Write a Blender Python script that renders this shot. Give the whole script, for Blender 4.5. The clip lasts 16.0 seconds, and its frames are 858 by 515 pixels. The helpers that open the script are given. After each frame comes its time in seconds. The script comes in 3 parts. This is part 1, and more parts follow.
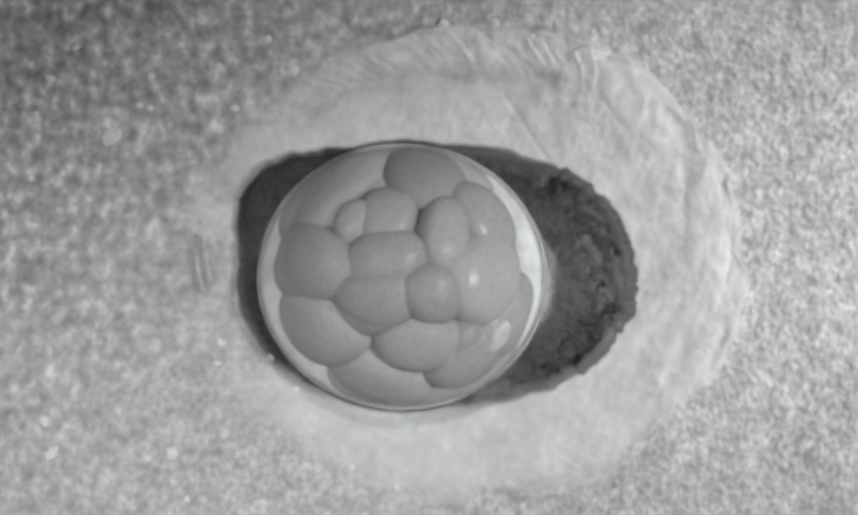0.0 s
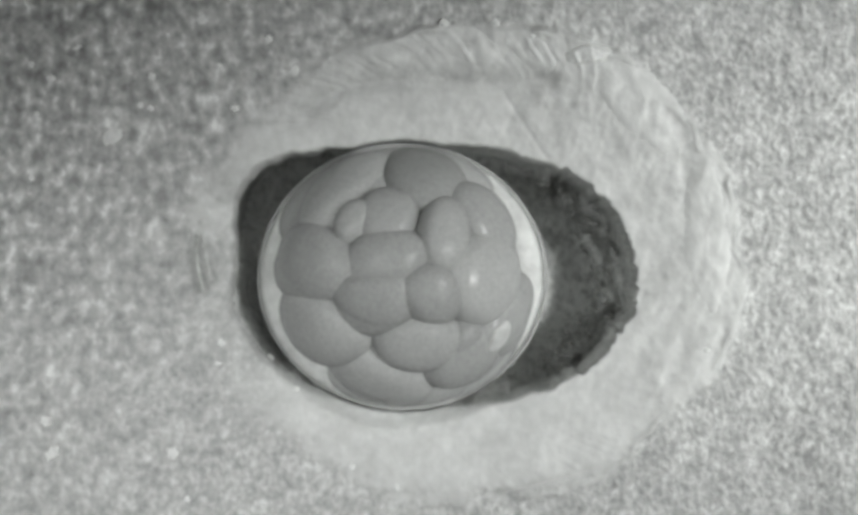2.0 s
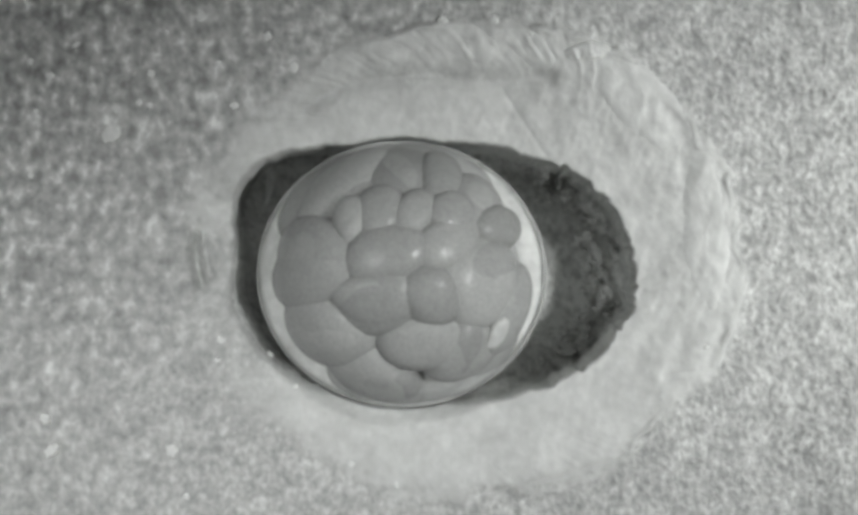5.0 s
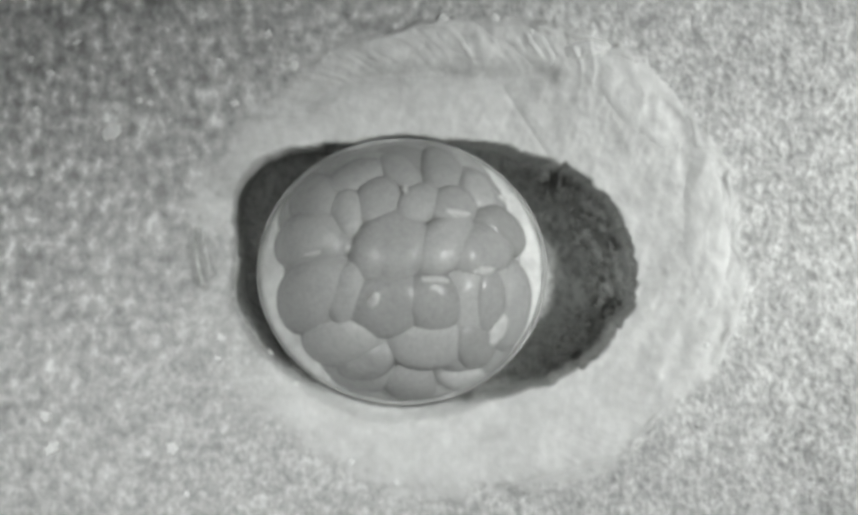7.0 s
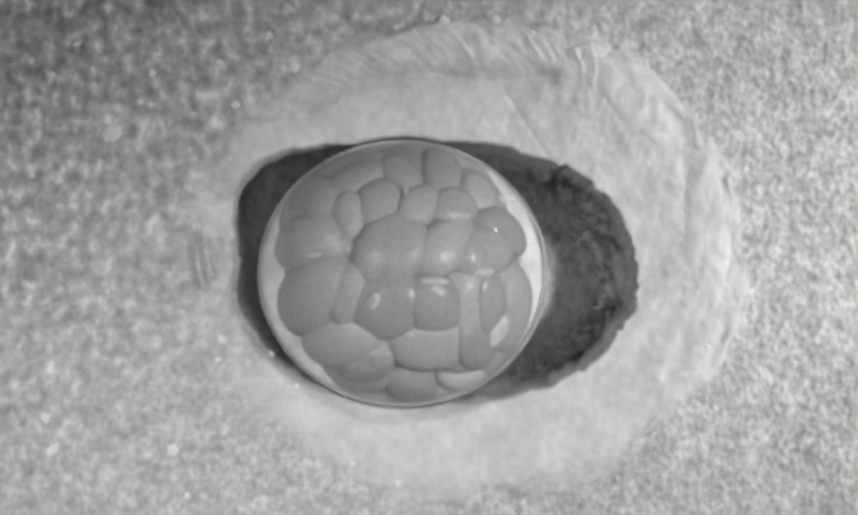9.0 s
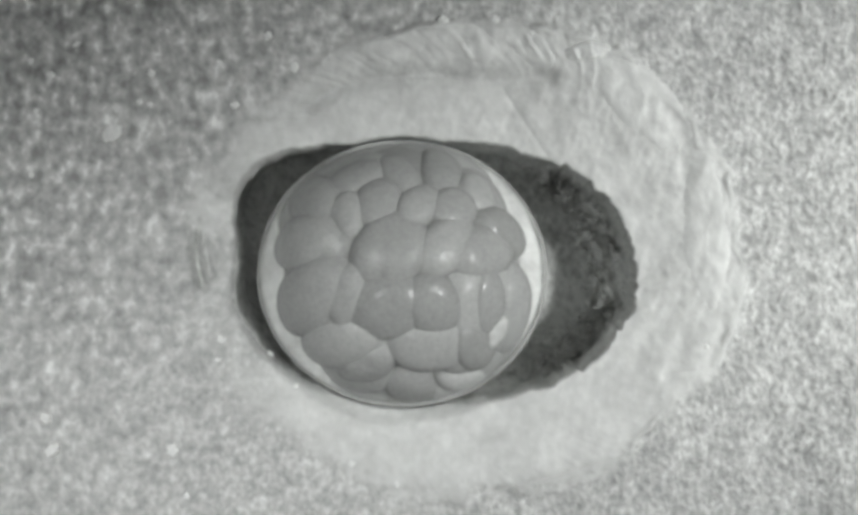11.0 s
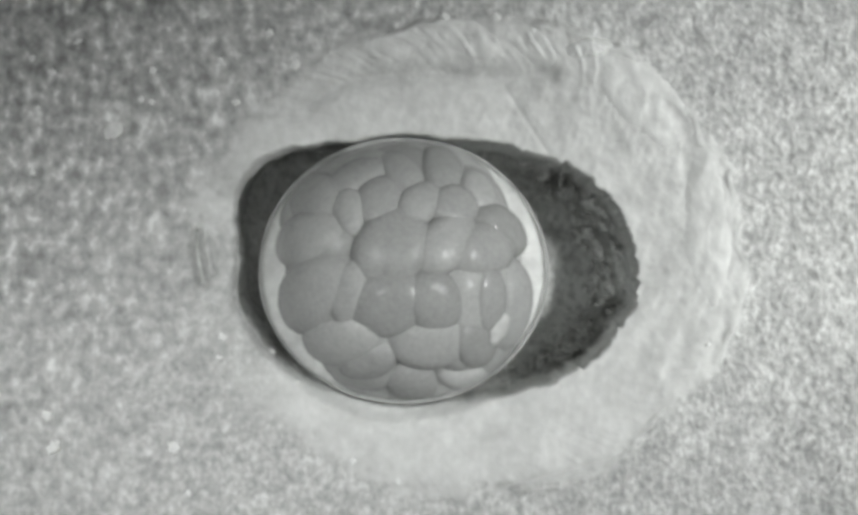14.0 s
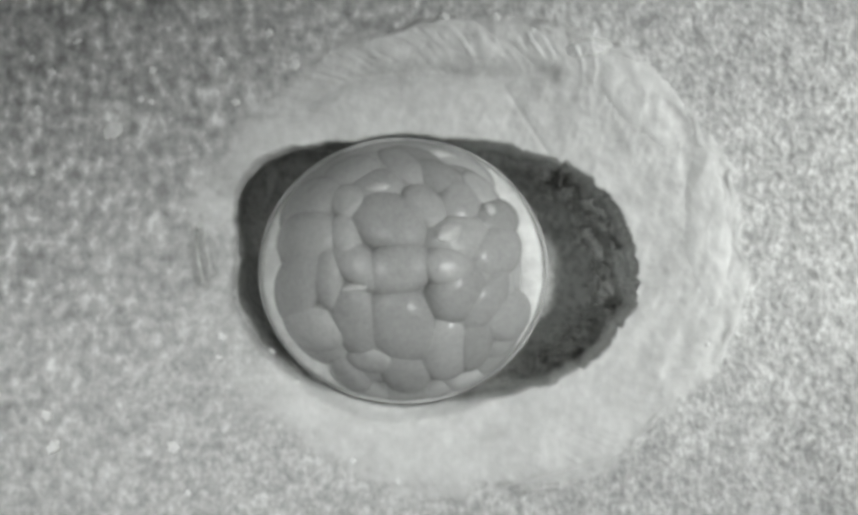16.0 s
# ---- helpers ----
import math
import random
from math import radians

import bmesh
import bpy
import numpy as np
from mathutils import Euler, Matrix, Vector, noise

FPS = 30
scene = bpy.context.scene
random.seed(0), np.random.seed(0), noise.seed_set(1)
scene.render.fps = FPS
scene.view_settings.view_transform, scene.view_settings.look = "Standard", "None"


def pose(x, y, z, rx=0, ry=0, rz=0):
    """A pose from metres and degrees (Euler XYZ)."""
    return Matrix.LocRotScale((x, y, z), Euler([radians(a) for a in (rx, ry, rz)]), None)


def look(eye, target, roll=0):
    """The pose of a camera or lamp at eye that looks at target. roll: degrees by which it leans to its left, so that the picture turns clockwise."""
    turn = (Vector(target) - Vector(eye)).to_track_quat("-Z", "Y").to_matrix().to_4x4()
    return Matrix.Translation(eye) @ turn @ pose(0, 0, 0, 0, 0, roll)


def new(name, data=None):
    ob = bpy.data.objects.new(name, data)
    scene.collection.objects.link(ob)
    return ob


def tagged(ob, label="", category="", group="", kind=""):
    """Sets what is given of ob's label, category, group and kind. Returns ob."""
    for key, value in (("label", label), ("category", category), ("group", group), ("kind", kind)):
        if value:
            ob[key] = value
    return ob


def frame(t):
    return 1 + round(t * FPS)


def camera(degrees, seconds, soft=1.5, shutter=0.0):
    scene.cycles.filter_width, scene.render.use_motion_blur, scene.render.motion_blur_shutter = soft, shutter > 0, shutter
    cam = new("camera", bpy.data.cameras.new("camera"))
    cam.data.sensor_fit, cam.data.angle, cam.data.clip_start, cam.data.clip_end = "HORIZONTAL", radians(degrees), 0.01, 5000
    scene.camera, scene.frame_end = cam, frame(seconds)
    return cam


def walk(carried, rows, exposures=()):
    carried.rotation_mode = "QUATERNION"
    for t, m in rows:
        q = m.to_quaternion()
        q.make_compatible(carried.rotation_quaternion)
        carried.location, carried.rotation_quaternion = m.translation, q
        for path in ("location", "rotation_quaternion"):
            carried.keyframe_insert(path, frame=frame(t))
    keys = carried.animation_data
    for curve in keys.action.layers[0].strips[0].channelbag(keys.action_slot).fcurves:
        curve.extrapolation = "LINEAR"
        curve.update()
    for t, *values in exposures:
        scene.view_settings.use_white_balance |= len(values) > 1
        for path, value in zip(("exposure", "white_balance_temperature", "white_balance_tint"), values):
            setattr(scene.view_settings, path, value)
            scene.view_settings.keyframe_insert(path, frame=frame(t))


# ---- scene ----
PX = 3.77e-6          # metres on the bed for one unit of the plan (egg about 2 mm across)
HIGH = 784 * PX / math.tan(radians(7))


def at(x, y, z=0.0):
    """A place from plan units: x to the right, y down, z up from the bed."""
    return Vector(((x - 784) * PX, (470.5 - y) * PX, z * PX))


cam = camera(14, 16.0, soft=4.0)
SWAY = ((0.0, 0.0, 0.0), (0.5, -3.4, -1.7), (1.0, -1.3, -0.8), (1.5, -1.8, 2.3), (2.0, 0.6, -0.0), (2.5, 0.5, 1.8), (3.0, -0.8, -0.9), (3.5, -1.0, -2.2), (4.0, -1.8, -2.9), (6.5, 0.3, -8.9), (7.0, -0.4, -9.4), (7.5, 0.4, -9.4), (8.0, 1.0, -8.2), (8.5, -1.8, -6.1), (9.0, 0.8, -6.5), (11.5, -0.6, -6.1), (12.0, -0.8, -7.3), (12.5, 0.6, -11.0), (13.0, 2.1, -10.8), (13.5, -0.4, -10.8), (14.0, 2.2, -11.0), (14.5, 0.4, -9.3), (15.0, -0.3, -12.1), (15.5, 3.7, -10.8), (16.0, 1.8, -11.2))
walk(cam, [(t, Matrix.Translation((-dx * PX, dy * PX, HIGH))) for t, dx, dy in SWAY],
     exposures=((0, -0.02), (0.5, -0.04), (1, -0.08), (1.5, -0.10), (2, -0.02), (2.5, 0.06), (3, -0.06), (3.5, -0.10), (4, -0.12), (6.5, 0.02), (7, 0.08), (7.5, -0.02), (8, -0.04), (8.5, -0.04), (9, 0.04), (11.5, 0.04), (12, 0.08), (12.5, 0.10), (13, 0.08), (13.5, 0.02), (14, 0.06), (14.5, -0.04), (15, -0.04), (15.5, 0.16), (16, 0.02)))

# ---- light ----
world = bpy.data.worlds.new("world")
scene.world = world
world.use_nodes = True
world.node_tree.nodes["Background"].inputs["Color"].default_value = (0.985, 1.0, 0.985, 1)
world.node_tree.nodes["Background"].inputs["Strength"].default_value = 0.085


def spot(name, eye, target, watts, radius, cone, blend):
    lamp = bpy.data.lights.new(name, "SPOT")
    lamp.energy, lamp.shadow_soft_size, lamp.spot_size, lamp.spot_blend = watts, radius, radians(cone), blend
    lamp.color = (0.985, 1.0, 0.985)
    new(name, lamp).matrix_world = look(eye, target)


spot("key_lamp", at(784 + 5600, 470 - 300, 7200), at(1560, 480), 0.0890, 0.0032, 11.5, 0.9)
spot("second_lamp", at(784 - 3900, 470 - 500, 6900), at(20, 1030), 0.0610, 0.0030, 10.4, 0.95)
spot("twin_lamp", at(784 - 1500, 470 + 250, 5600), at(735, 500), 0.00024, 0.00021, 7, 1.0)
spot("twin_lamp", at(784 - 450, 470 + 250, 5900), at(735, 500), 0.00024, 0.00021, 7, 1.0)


# ---- materials ----
def nodes(name, rough, spec=0.5):
    m = bpy.data.materials.new(name)
    m.use_nodes = True
    n, l = m.node_tree.nodes, m.node_tree.links
    p = n["Principled BSDF"]
    p.inputs["Roughness"].default_value = rough
    p.inputs["Specular IOR Level"].default_value = spec
    return m, n, l, p


def noise_node(n, l, scale, detail=3.0, rough=0.55, stretch=(1, 1, 1)):
    c, mp, t = n.new("ShaderNodeTexCoord"), n.new("ShaderNodeMapping"), n.new("ShaderNodeTexNoise")
    mp.inputs["Scale"].default_value = stretch
    t.inputs["Scale"].default_value, t.inputs["Detail"].default_value, t.inputs["Roughness"].default_value = scale, detail, rough
    l.new(c.outputs["Object"], mp.inputs["Vector"])
    l.new(mp.outputs["Vector"], t.inputs["Vector"])
    return t


def ramp(n, l, src, stops):
    r = n.new("ShaderNodeValToRGB")
    e = r.color_ramp.elements
    e[0].position, e[0].color = stops[0][0], (*stops[0][1], 1)
    e[1].position, e[1].color = stops[-1][0], (*stops[-1][1], 1)
    for p, c in stops[1:-1]:
        e.new(p).color = (*c, 1)
    l.new(src, r.inputs["Fac"])
    return r


def mixed(n, l, a, b, fac=1.0, blend="MULTIPLY"):
    m = n.new("ShaderNodeMix")
    m.data_type, m.blend_type = "RGBA", blend
    m.inputs["Factor"].default_value = fac
    l.new(a, m.inputs["A"])
    l.new(b, m.inputs["B"])
    return m.outputs["Result"]


def bumped(n, l, p, src, strength, distance):
    b = n.new("ShaderNodeBump")
    b.inputs["Strength"].default_value, b.inputs["Distance"].default_value = strength, distance
    l.new(src, b.inputs["Height"])
    l.new(b.outputs["Normal"], p.inputs["Normal"])


def grey(v):
    return (v * 0.985, v, v * 0.98)


def blend_by(n, l, fac, a, b):
    m = n.new("ShaderNodeMix")
    m.data_type = "RGBA"
    l.new(fac, m.inputs["Factor"])
    l.new(a, m.inputs["A"])
    l.new(b, m.inputs["B"])
    return m.outputs["Result"]


def grains(n, l, size, base, spread, stretch=(1, 0.72, 1)):
    """Soft flecks of that size about a base tone: the tone and the noise behind it."""
    fleck = noise_node(n, l, 1 / (size * PX), 2.0, 0.45, stretch)
    return ramp(n, l, fleck.outputs["Fac"], ((0.30, grey(base * (1 - spread))), (0.55, grey(base)), (0.74, grey(min(0.9, base * (1 + spread)))))), fleck


def wax(name, base, spread, grain, relief):
    m, n, l, p = nodes(name, 0.62, 0.35)
    a, fine = grains(n, l, grain, base, spread)
    wide = noise_node(n, l, 1 / (90 * PX), 3.0)
    b = ramp(n, l, wide.outputs["Fac"], ((0.3, (0.86, 0.86, 0.86)), (0.7, (1, 1, 1))))
    l.new(mixed(n, l, a.outputs["Color"], b.outputs["Color"]), p.inputs["Base Color"])
    bumped(n, l, p, fine.outputs["Fac"], 1.0, relief * PX)
    return m


def bed_wax():
    """Grainy wax, coarser flecked toward the north-west, wiped smooth where the mesh carries smear."""
    m, n, l, p = nodes("bed_wax", 0.62, 0.35)
    east, fine = grains(n, l, 10.5, 0.54, 0.27, (1, 0.84, 1))
    coarse = noise_node(n, l, 1 / (20 * PX), 2.0, 0.5, (1, 0.8, 1))
    west = ramp(n, l, coarse.outputs["Fac"], ((0.30, grey(0.25)), (0.48, grey(0.43)), (0.58, grey(0.54)), (0.70, grey(0.86))))
    wiped, cloud = grains(n, l, 16, 0.625, 0.08, (1, 0.85, 1))
    wide = noise_node(n, l, 1 / (90 * PX), 3.0)
    shade = ramp(n, l, wide.outputs["Fac"], ((0.3, (0.84, 0.84, 0.84)), (0.7, (1.04, 1.04, 1.04))))
    place, cut, span = n.new("ShaderNodeTexCoord"), n.new("ShaderNodeSeparateXYZ"), n.new("ShaderNodeMapRange")
    l.new(place.outputs["Object"], cut.inputs["Vector"])
    slant = n.new("ShaderNodeMath")
    slant.operation = "SUBTRACT"
    l.new(cut.outputs["X"], slant.inputs[0])
    l.new(cut.outputs["Y"], slant.inputs[1])
    l.new(slant.outputs[0], span.inputs["Value"])
    for key, value in (("From Min", -1000 * PX), ("From Max", 50 * PX)):
        span.inputs[key].default_value = value
    smear = n.new("ShaderNodeAttribute")
    smear.attribute_name = "smear"
    raw = blend_by(n, l, span.outputs["Result"], west.outputs["Color"], east.outputs["Color"])
    patch = noise_node(n, l, 1 / (34 * PX), 2.0)
    worn = ramp(n, l, patch.outputs["Fac"], ((0.32, (0.80, 0.80, 0.80)), (0.68, (1.14, 1.14, 1.14))))
    raw = mixed(n, l, raw, worn.outputs["Color"])
    tone = blend_by(n, l, smear.outputs["Fac"], raw, wiped.outputs["Color"])
    l.new(mixed(n, l, tone, shade.outputs["Color"]), p.inputs["Base Color"])
    height = blend_by(n, l, smear.outputs["Fac"], blend_by(n, l, span.outputs["Result"], coarse.outputs["Fac"], fine.outputs["Fac"]), cloud.outputs["Fac"])
    left = n.new("ShaderNodeMapRange")
    l.new(smear.outputs["Fac"], left.inputs["Value"])
    left.inputs["To Min"].default_value, left.inputs["To Max"].default_value = 1.0, 0.35
    bump = n.new("ShaderNodeBump")
    bump.inputs["Distance"].default_value = 5.0 * PX
    l.new(left.outputs["Result"], bump.inputs["Strength"])
    l.new(height, bump.inputs["Height"])
    l.new(bump.outputs["Normal"], p.inputs["Normal"])
    return m


WAX = bed_wax()
SMEARED = wax("smeared_wax", 0.66, 0.10, 17, 2.0)
RAW = wax("raw_wax", 0.84, 0.32, 12.0, 4.0)
CRUMB = wax("pale_crumb", 0.80, 0.10, 9, 3)


def soft_body(p, weight, reach):
    p.inputs["Subsurface Weight"].default_value, p.inputs["Subsurface Scale"].default_value = weight, reach * PX
    p.inputs["Subsurface Radius"].default_value = (1, 1, 1)


def cell_material():
    m, n, l, p = nodes("cell_skin", 0.24, 0.18)
    fine = noise_node(n, l, 1 / (7 * PX), 3.0)
    wide = noise_node(n, l, 1 / (70 * PX), 2.0)
    a = ramp(n, l, fine.outputs["Fac"], ((0.3, grey(0.375)), (0.7, grey(0.455))))
    b = ramp(n, l, wide.outputs["Fac"], ((0.3, (0.9, 0.9, 0.9)), (0.7, (1, 1, 1))))
    own = n.new("ShaderNodeObjectInfo")
    c = ramp(n, l, own.outputs["Random"], ((0.0, (0.80, 0.80, 0.80)), (1.0, (1.12, 1.12, 1.12))))
    tone = mixed(n, l, a.outputs["Color"], b.outputs["Color"])
    l.new(mixed(n, l, tone, c.outputs["Color"]), p.inputs["Base Color"])
    mid = noise_node(n, l, 1 / (26 * PX), 2.0)
    bumped(n, l, p, mid.outputs["Fac"], 0.5, 5 * PX)
    soft_body(p, 0.12, 12)
    return m


def jelly_material():
    m, n, l, p = nodes("egg_jelly", 0.5, 0.3)
    wide = noise_node(n, l, 1 / (38 * PX), 3.0)
    a = ramp(n, l, wide.outputs["Fac"], ((0.32, grey(0.56)), (0.66, grey(0.80))))
    l.new(a.outputs["Color"], p.inputs["Base Color"])
    bumped(n, l, p, wide.outputs["Fac"], 0.5, 14 * PX)
    soft_body(p, 0.6, 35)
    return m


def film_material():
    m = bpy.data.materials.new("clear_membrane")
    m.use_nodes = True
    n, l = m.node_tree.nodes, m.node_tree.links
    n.remove(n["Principled BSDF"])
    clear, gloss, mix, fr = n.new("ShaderNodeBsdfTransparent"), n.new("ShaderNodeBsdfGlossy"), n.new("ShaderNodeMixShader"), n.new("ShaderNodeFresnel")
    fr.inputs["IOR"].default_value = 1.15
    gloss.inputs["Roughness"].default_value = 0.35
    l.new(fr.outputs["Fac"], mix.inputs["Fac"])
    l.new(clear.outputs["BSDF"], mix.inputs[1])
    l.new(gloss.outputs["BSDF"], mix.inputs[2])
    l.new(mix.outputs["Shader"], n["Material Output"].inputs["Surface"])
    return m


# pale tone of the beads and hoop that imitate bright light
def gleam_material():
    m, n, l, p = nodes("pale_gleam", 0.3, 0.4)
    wide = noise_node(n, l, 1 / (14 * PX), 2.0)
    a = ramp(n, l, wide.outputs["Fac"], ((0.3, grey(0.48)), (0.7, grey(0.62))))
    l.new(a.outputs["Color"], p.inputs["Base Color"])
    soft_body(p, 0.5, 10)
    return m


SKIN, JELLY, FILM, GLEAM = cell_material(), jelly_material(), film_material(), gleam_material()

# ---- wax bed with its pit ----
EGG_X, EGG_Y, EGG_Z = 735.0, 506.0, -70.0
SHRINK = 1 - EGG_Z * PX / HIGH
EGG_A, EGG_B, EGG_C = 265 * SHRINK, 244 * SHRINK, 248.0


def lattice(x, y, size, seed):
    """Smooth noise, about -1 to 1, with lumps of that size."""
    table = np.random.default_rng(seed).uniform(-1, 1, (256, 256))
    u, v = x / size, y / size
    i, j = np.floor(u).astype(int), np.floor(v).astype(int)
    f, g = u - i, v - j
    f, g = f * f * (3 - 2 * f), g * g * (3 - 2 * g)
    i, j, i1, j1 = i % 256, j % 256, (i + 1) % 256, (j + 1) % 256
    return (table[i, j] * (1 - f) + table[i1, j] * f) * (1 - g) + (table[i, j1] * (1 - f) + table[i1, j1] * f) * g


def smooth(e0, e1, v):
    t = np.clip((v - e0) / (e1 - e0), 0, 1)
    return t * t * (3 - 2 * t)


def crease(x, y, points, width):
    """A dip of depth 1 along a line through the points."""
    d = np.full(x.shape, 1e9)
    for (x0, y0), (x1, y1) in zip(points, points[1:]):
        ax, ay = x1 - x0, y1 - y0
        t = np.clip(((x - x0) * ax + (y - y0) * ay) / (ax * ax + ay * ay), 0, 1)
        d = np.minimum(d, np.hypot(x - x0 - t * ax, y - y0 - t * ay))
    return np.exp(-(d / width) ** 2)


def pit_radius(x, y):
    n = 2.15 + 1.7 * smooth(760, 500, x) * smooth(620, 420, y)
    q = ((np.abs(x - 792) / 373) ** n + (np.abs(y - 506) / 243) ** n) ** (1 / n)
    granular = smooth(880, 1050, x) * (0.011 * lattice(x, y, 14, 31) + 0.010 * lattice(x, y, 8, 32))
    return q + granular + 0.02 * lattice(x, y, 40, 3) + 0.007 * lattice(x, y, 16, 4)


def collar_radius(x, y):
    q = np.hypot((x - 848) / 508, (y - 485) / 438)
    around = np.arctan2(y - 480, x - 835)
    lobes = np.abs(np.sin(around * 9 + 2 * lattice(x, y, 150, 22))) * smooth(700, 1000, x) * smooth(620, 420, y)
    return q - 0.030 * lobes + 0.035 * lattice(x, y, 110, 5) + 0.018 * lattice(x, y, 45, 6) + 0.008 * lattice(x, y, 16, 7)


def bed_height(x, y):
    q, k = pit_radius(x, y), collar_radius(x, y)
    on = 1 - smooth(0.93, 1.03, k)
    brink = (1 - smooth(0.968, 1.0, k)) * np.maximum(smooth(1000, 1200, x), smooth(330, 200, y) * smooth(560, 760, x))
    h = 5 * lattice(x, y, 120, 8) + 6 * lattice(x, y, 260, 9)
    rough = 1.7 * lattice(x, y * 0.8, 12, 10) + 1.2 * lattice(x, y, 8, 11) + 3 * lattice(x, y, 30, 12)
    h = h + rough * (1 - 0.72 * on) + 6 * brink
    h = h + on * (3 - 26 * smooth(0.98, 0.45, k) + 3 * lattice(x, y + 0.6 * x, 55, 13))
    streak = lattice(x * 0.92 + y * 0.4, (y * 0.92 - x * 0.4) * 0.25, 9, 14)
    h = h + on * (0.8 - 0.3 * smooth(560, 680, y)) * streak + on * 1.6 * lattice(x, y, 24, 19)
    h = h + 9 * np.exp(-((k - 0.985) / 0.018) ** 2) * (0.6 + lattice(x, y, 34, 20)) * smooth(640, 820, x + 0.2 * (500 - y))
    around = np.arctan2(y - 480, x - 835)
    h = h + on * (0.9 + 1.3 * smooth(480, 250, y)) * smooth(0.70, 0.92, k) * lattice(around * 460 + 430 * k + 2000, k * 90, 10, 21)
    h = h - on * 12 * crease(x, y, ((560, 205), (620, 165), (700, 148), (800, 142), (900, 148), (1000, 150)), 20)
    near = np.hypot((x - EGG_X) / EGG_A, (y - EGG_Y) / EGG_B)
    h = h - 26 * smooth(1.14, 1.0, near) * smooth(580, 700, y)
    wave = 4 * lattice(x, y, 60, 15)
    h = h - 6 * crease(x, y + wave, ((505, 245), (560, 190), (640, 152), (780, 142), (915, 165)), 13)
    h = h - 1.8 * crease(x, y, ((918, 165), (950, 215), (1000, 290)), 4)
    h = h - 4 * crease(x, y + wave, ((650, 762), (780, 790), (900, 800)), 11)
    h = h - 5 * crease(x, y + wave, ((1180, 803), (1110, 850), (1010, 880), (860, 915)), 4)
    h = h - 24 * crease(x, y, ((357, 436), (357, 480), (368, 528)), 9) + 8 * crease(x, y, ((372, 432), (377, 470), (385, 508)), 5)
    h = h - 2 * crease(x, y + wave, ((1240, 560), (1200, 578), (1150, 592)), 7) + 3 * crease(x, y + wave, ((1300, 300), (1285, 400), (1255, 540)), 30)
    h = h - 3 * crease(x, y + wave, ((1150, 90), (1200, 150), (1240, 230), (1260, 330)), 16)
    south_west = smooth(700, 520, x) * smooth(470, 660, y)
    north, south = smooth(480, 360, y), smooth(540, 680, y)
    wall = smooth(1.0 + 0.05 * south_west, 0.90 + 0.045 * north - 0.10 * south_west + smooth(700, 460, x) * (0.05 - 0.11 * smooth(420, 520, y)) * smooth(700, 600, y), q)
    east = smooth(860, 980, x)
    slope = np.clip((250 * smooth(0.998, 0.966, q) - 38 * smooth(0.94, 0.80, q) * (1 - south)) / 250, 0, 1.06)
    wall = wall + east * (slope - wall)
    h = h - 26 * smooth(1.30, 1.0, q) * smooth(620, 470, x) * smooth(300, 400, y)
    h = h - wall * (198 + 52 * east + np.maximum(85 * north * (1 - 0.6 * east), 70 * south * east) + 9 * lattice(x, y, 30, 16)) + smooth(0.35, 0.8, wall) * smooth(0.74, 0.88, q) * smooth(900, 1020, x) * (14 * lattice(x, y, 24, 17) + 13 * lattice(x, y, 11, 18) + 190 * np.maximum(0, lattice(x, y, 11, 24) - 0.36))
    rho = np.hypot((x - EGG_X) / (EGG_A + 1), (y - EGG_Y) / (EGG_B + 1))
    room = EGG_Z - (EGG_C + 2) * np.sqrt(np.maximum(0, 1 - rho * rho))
    room = np.where(rho < 1, room, EGG_Z + (rho - 1) * 3200)
    return np.minimum(h, room)


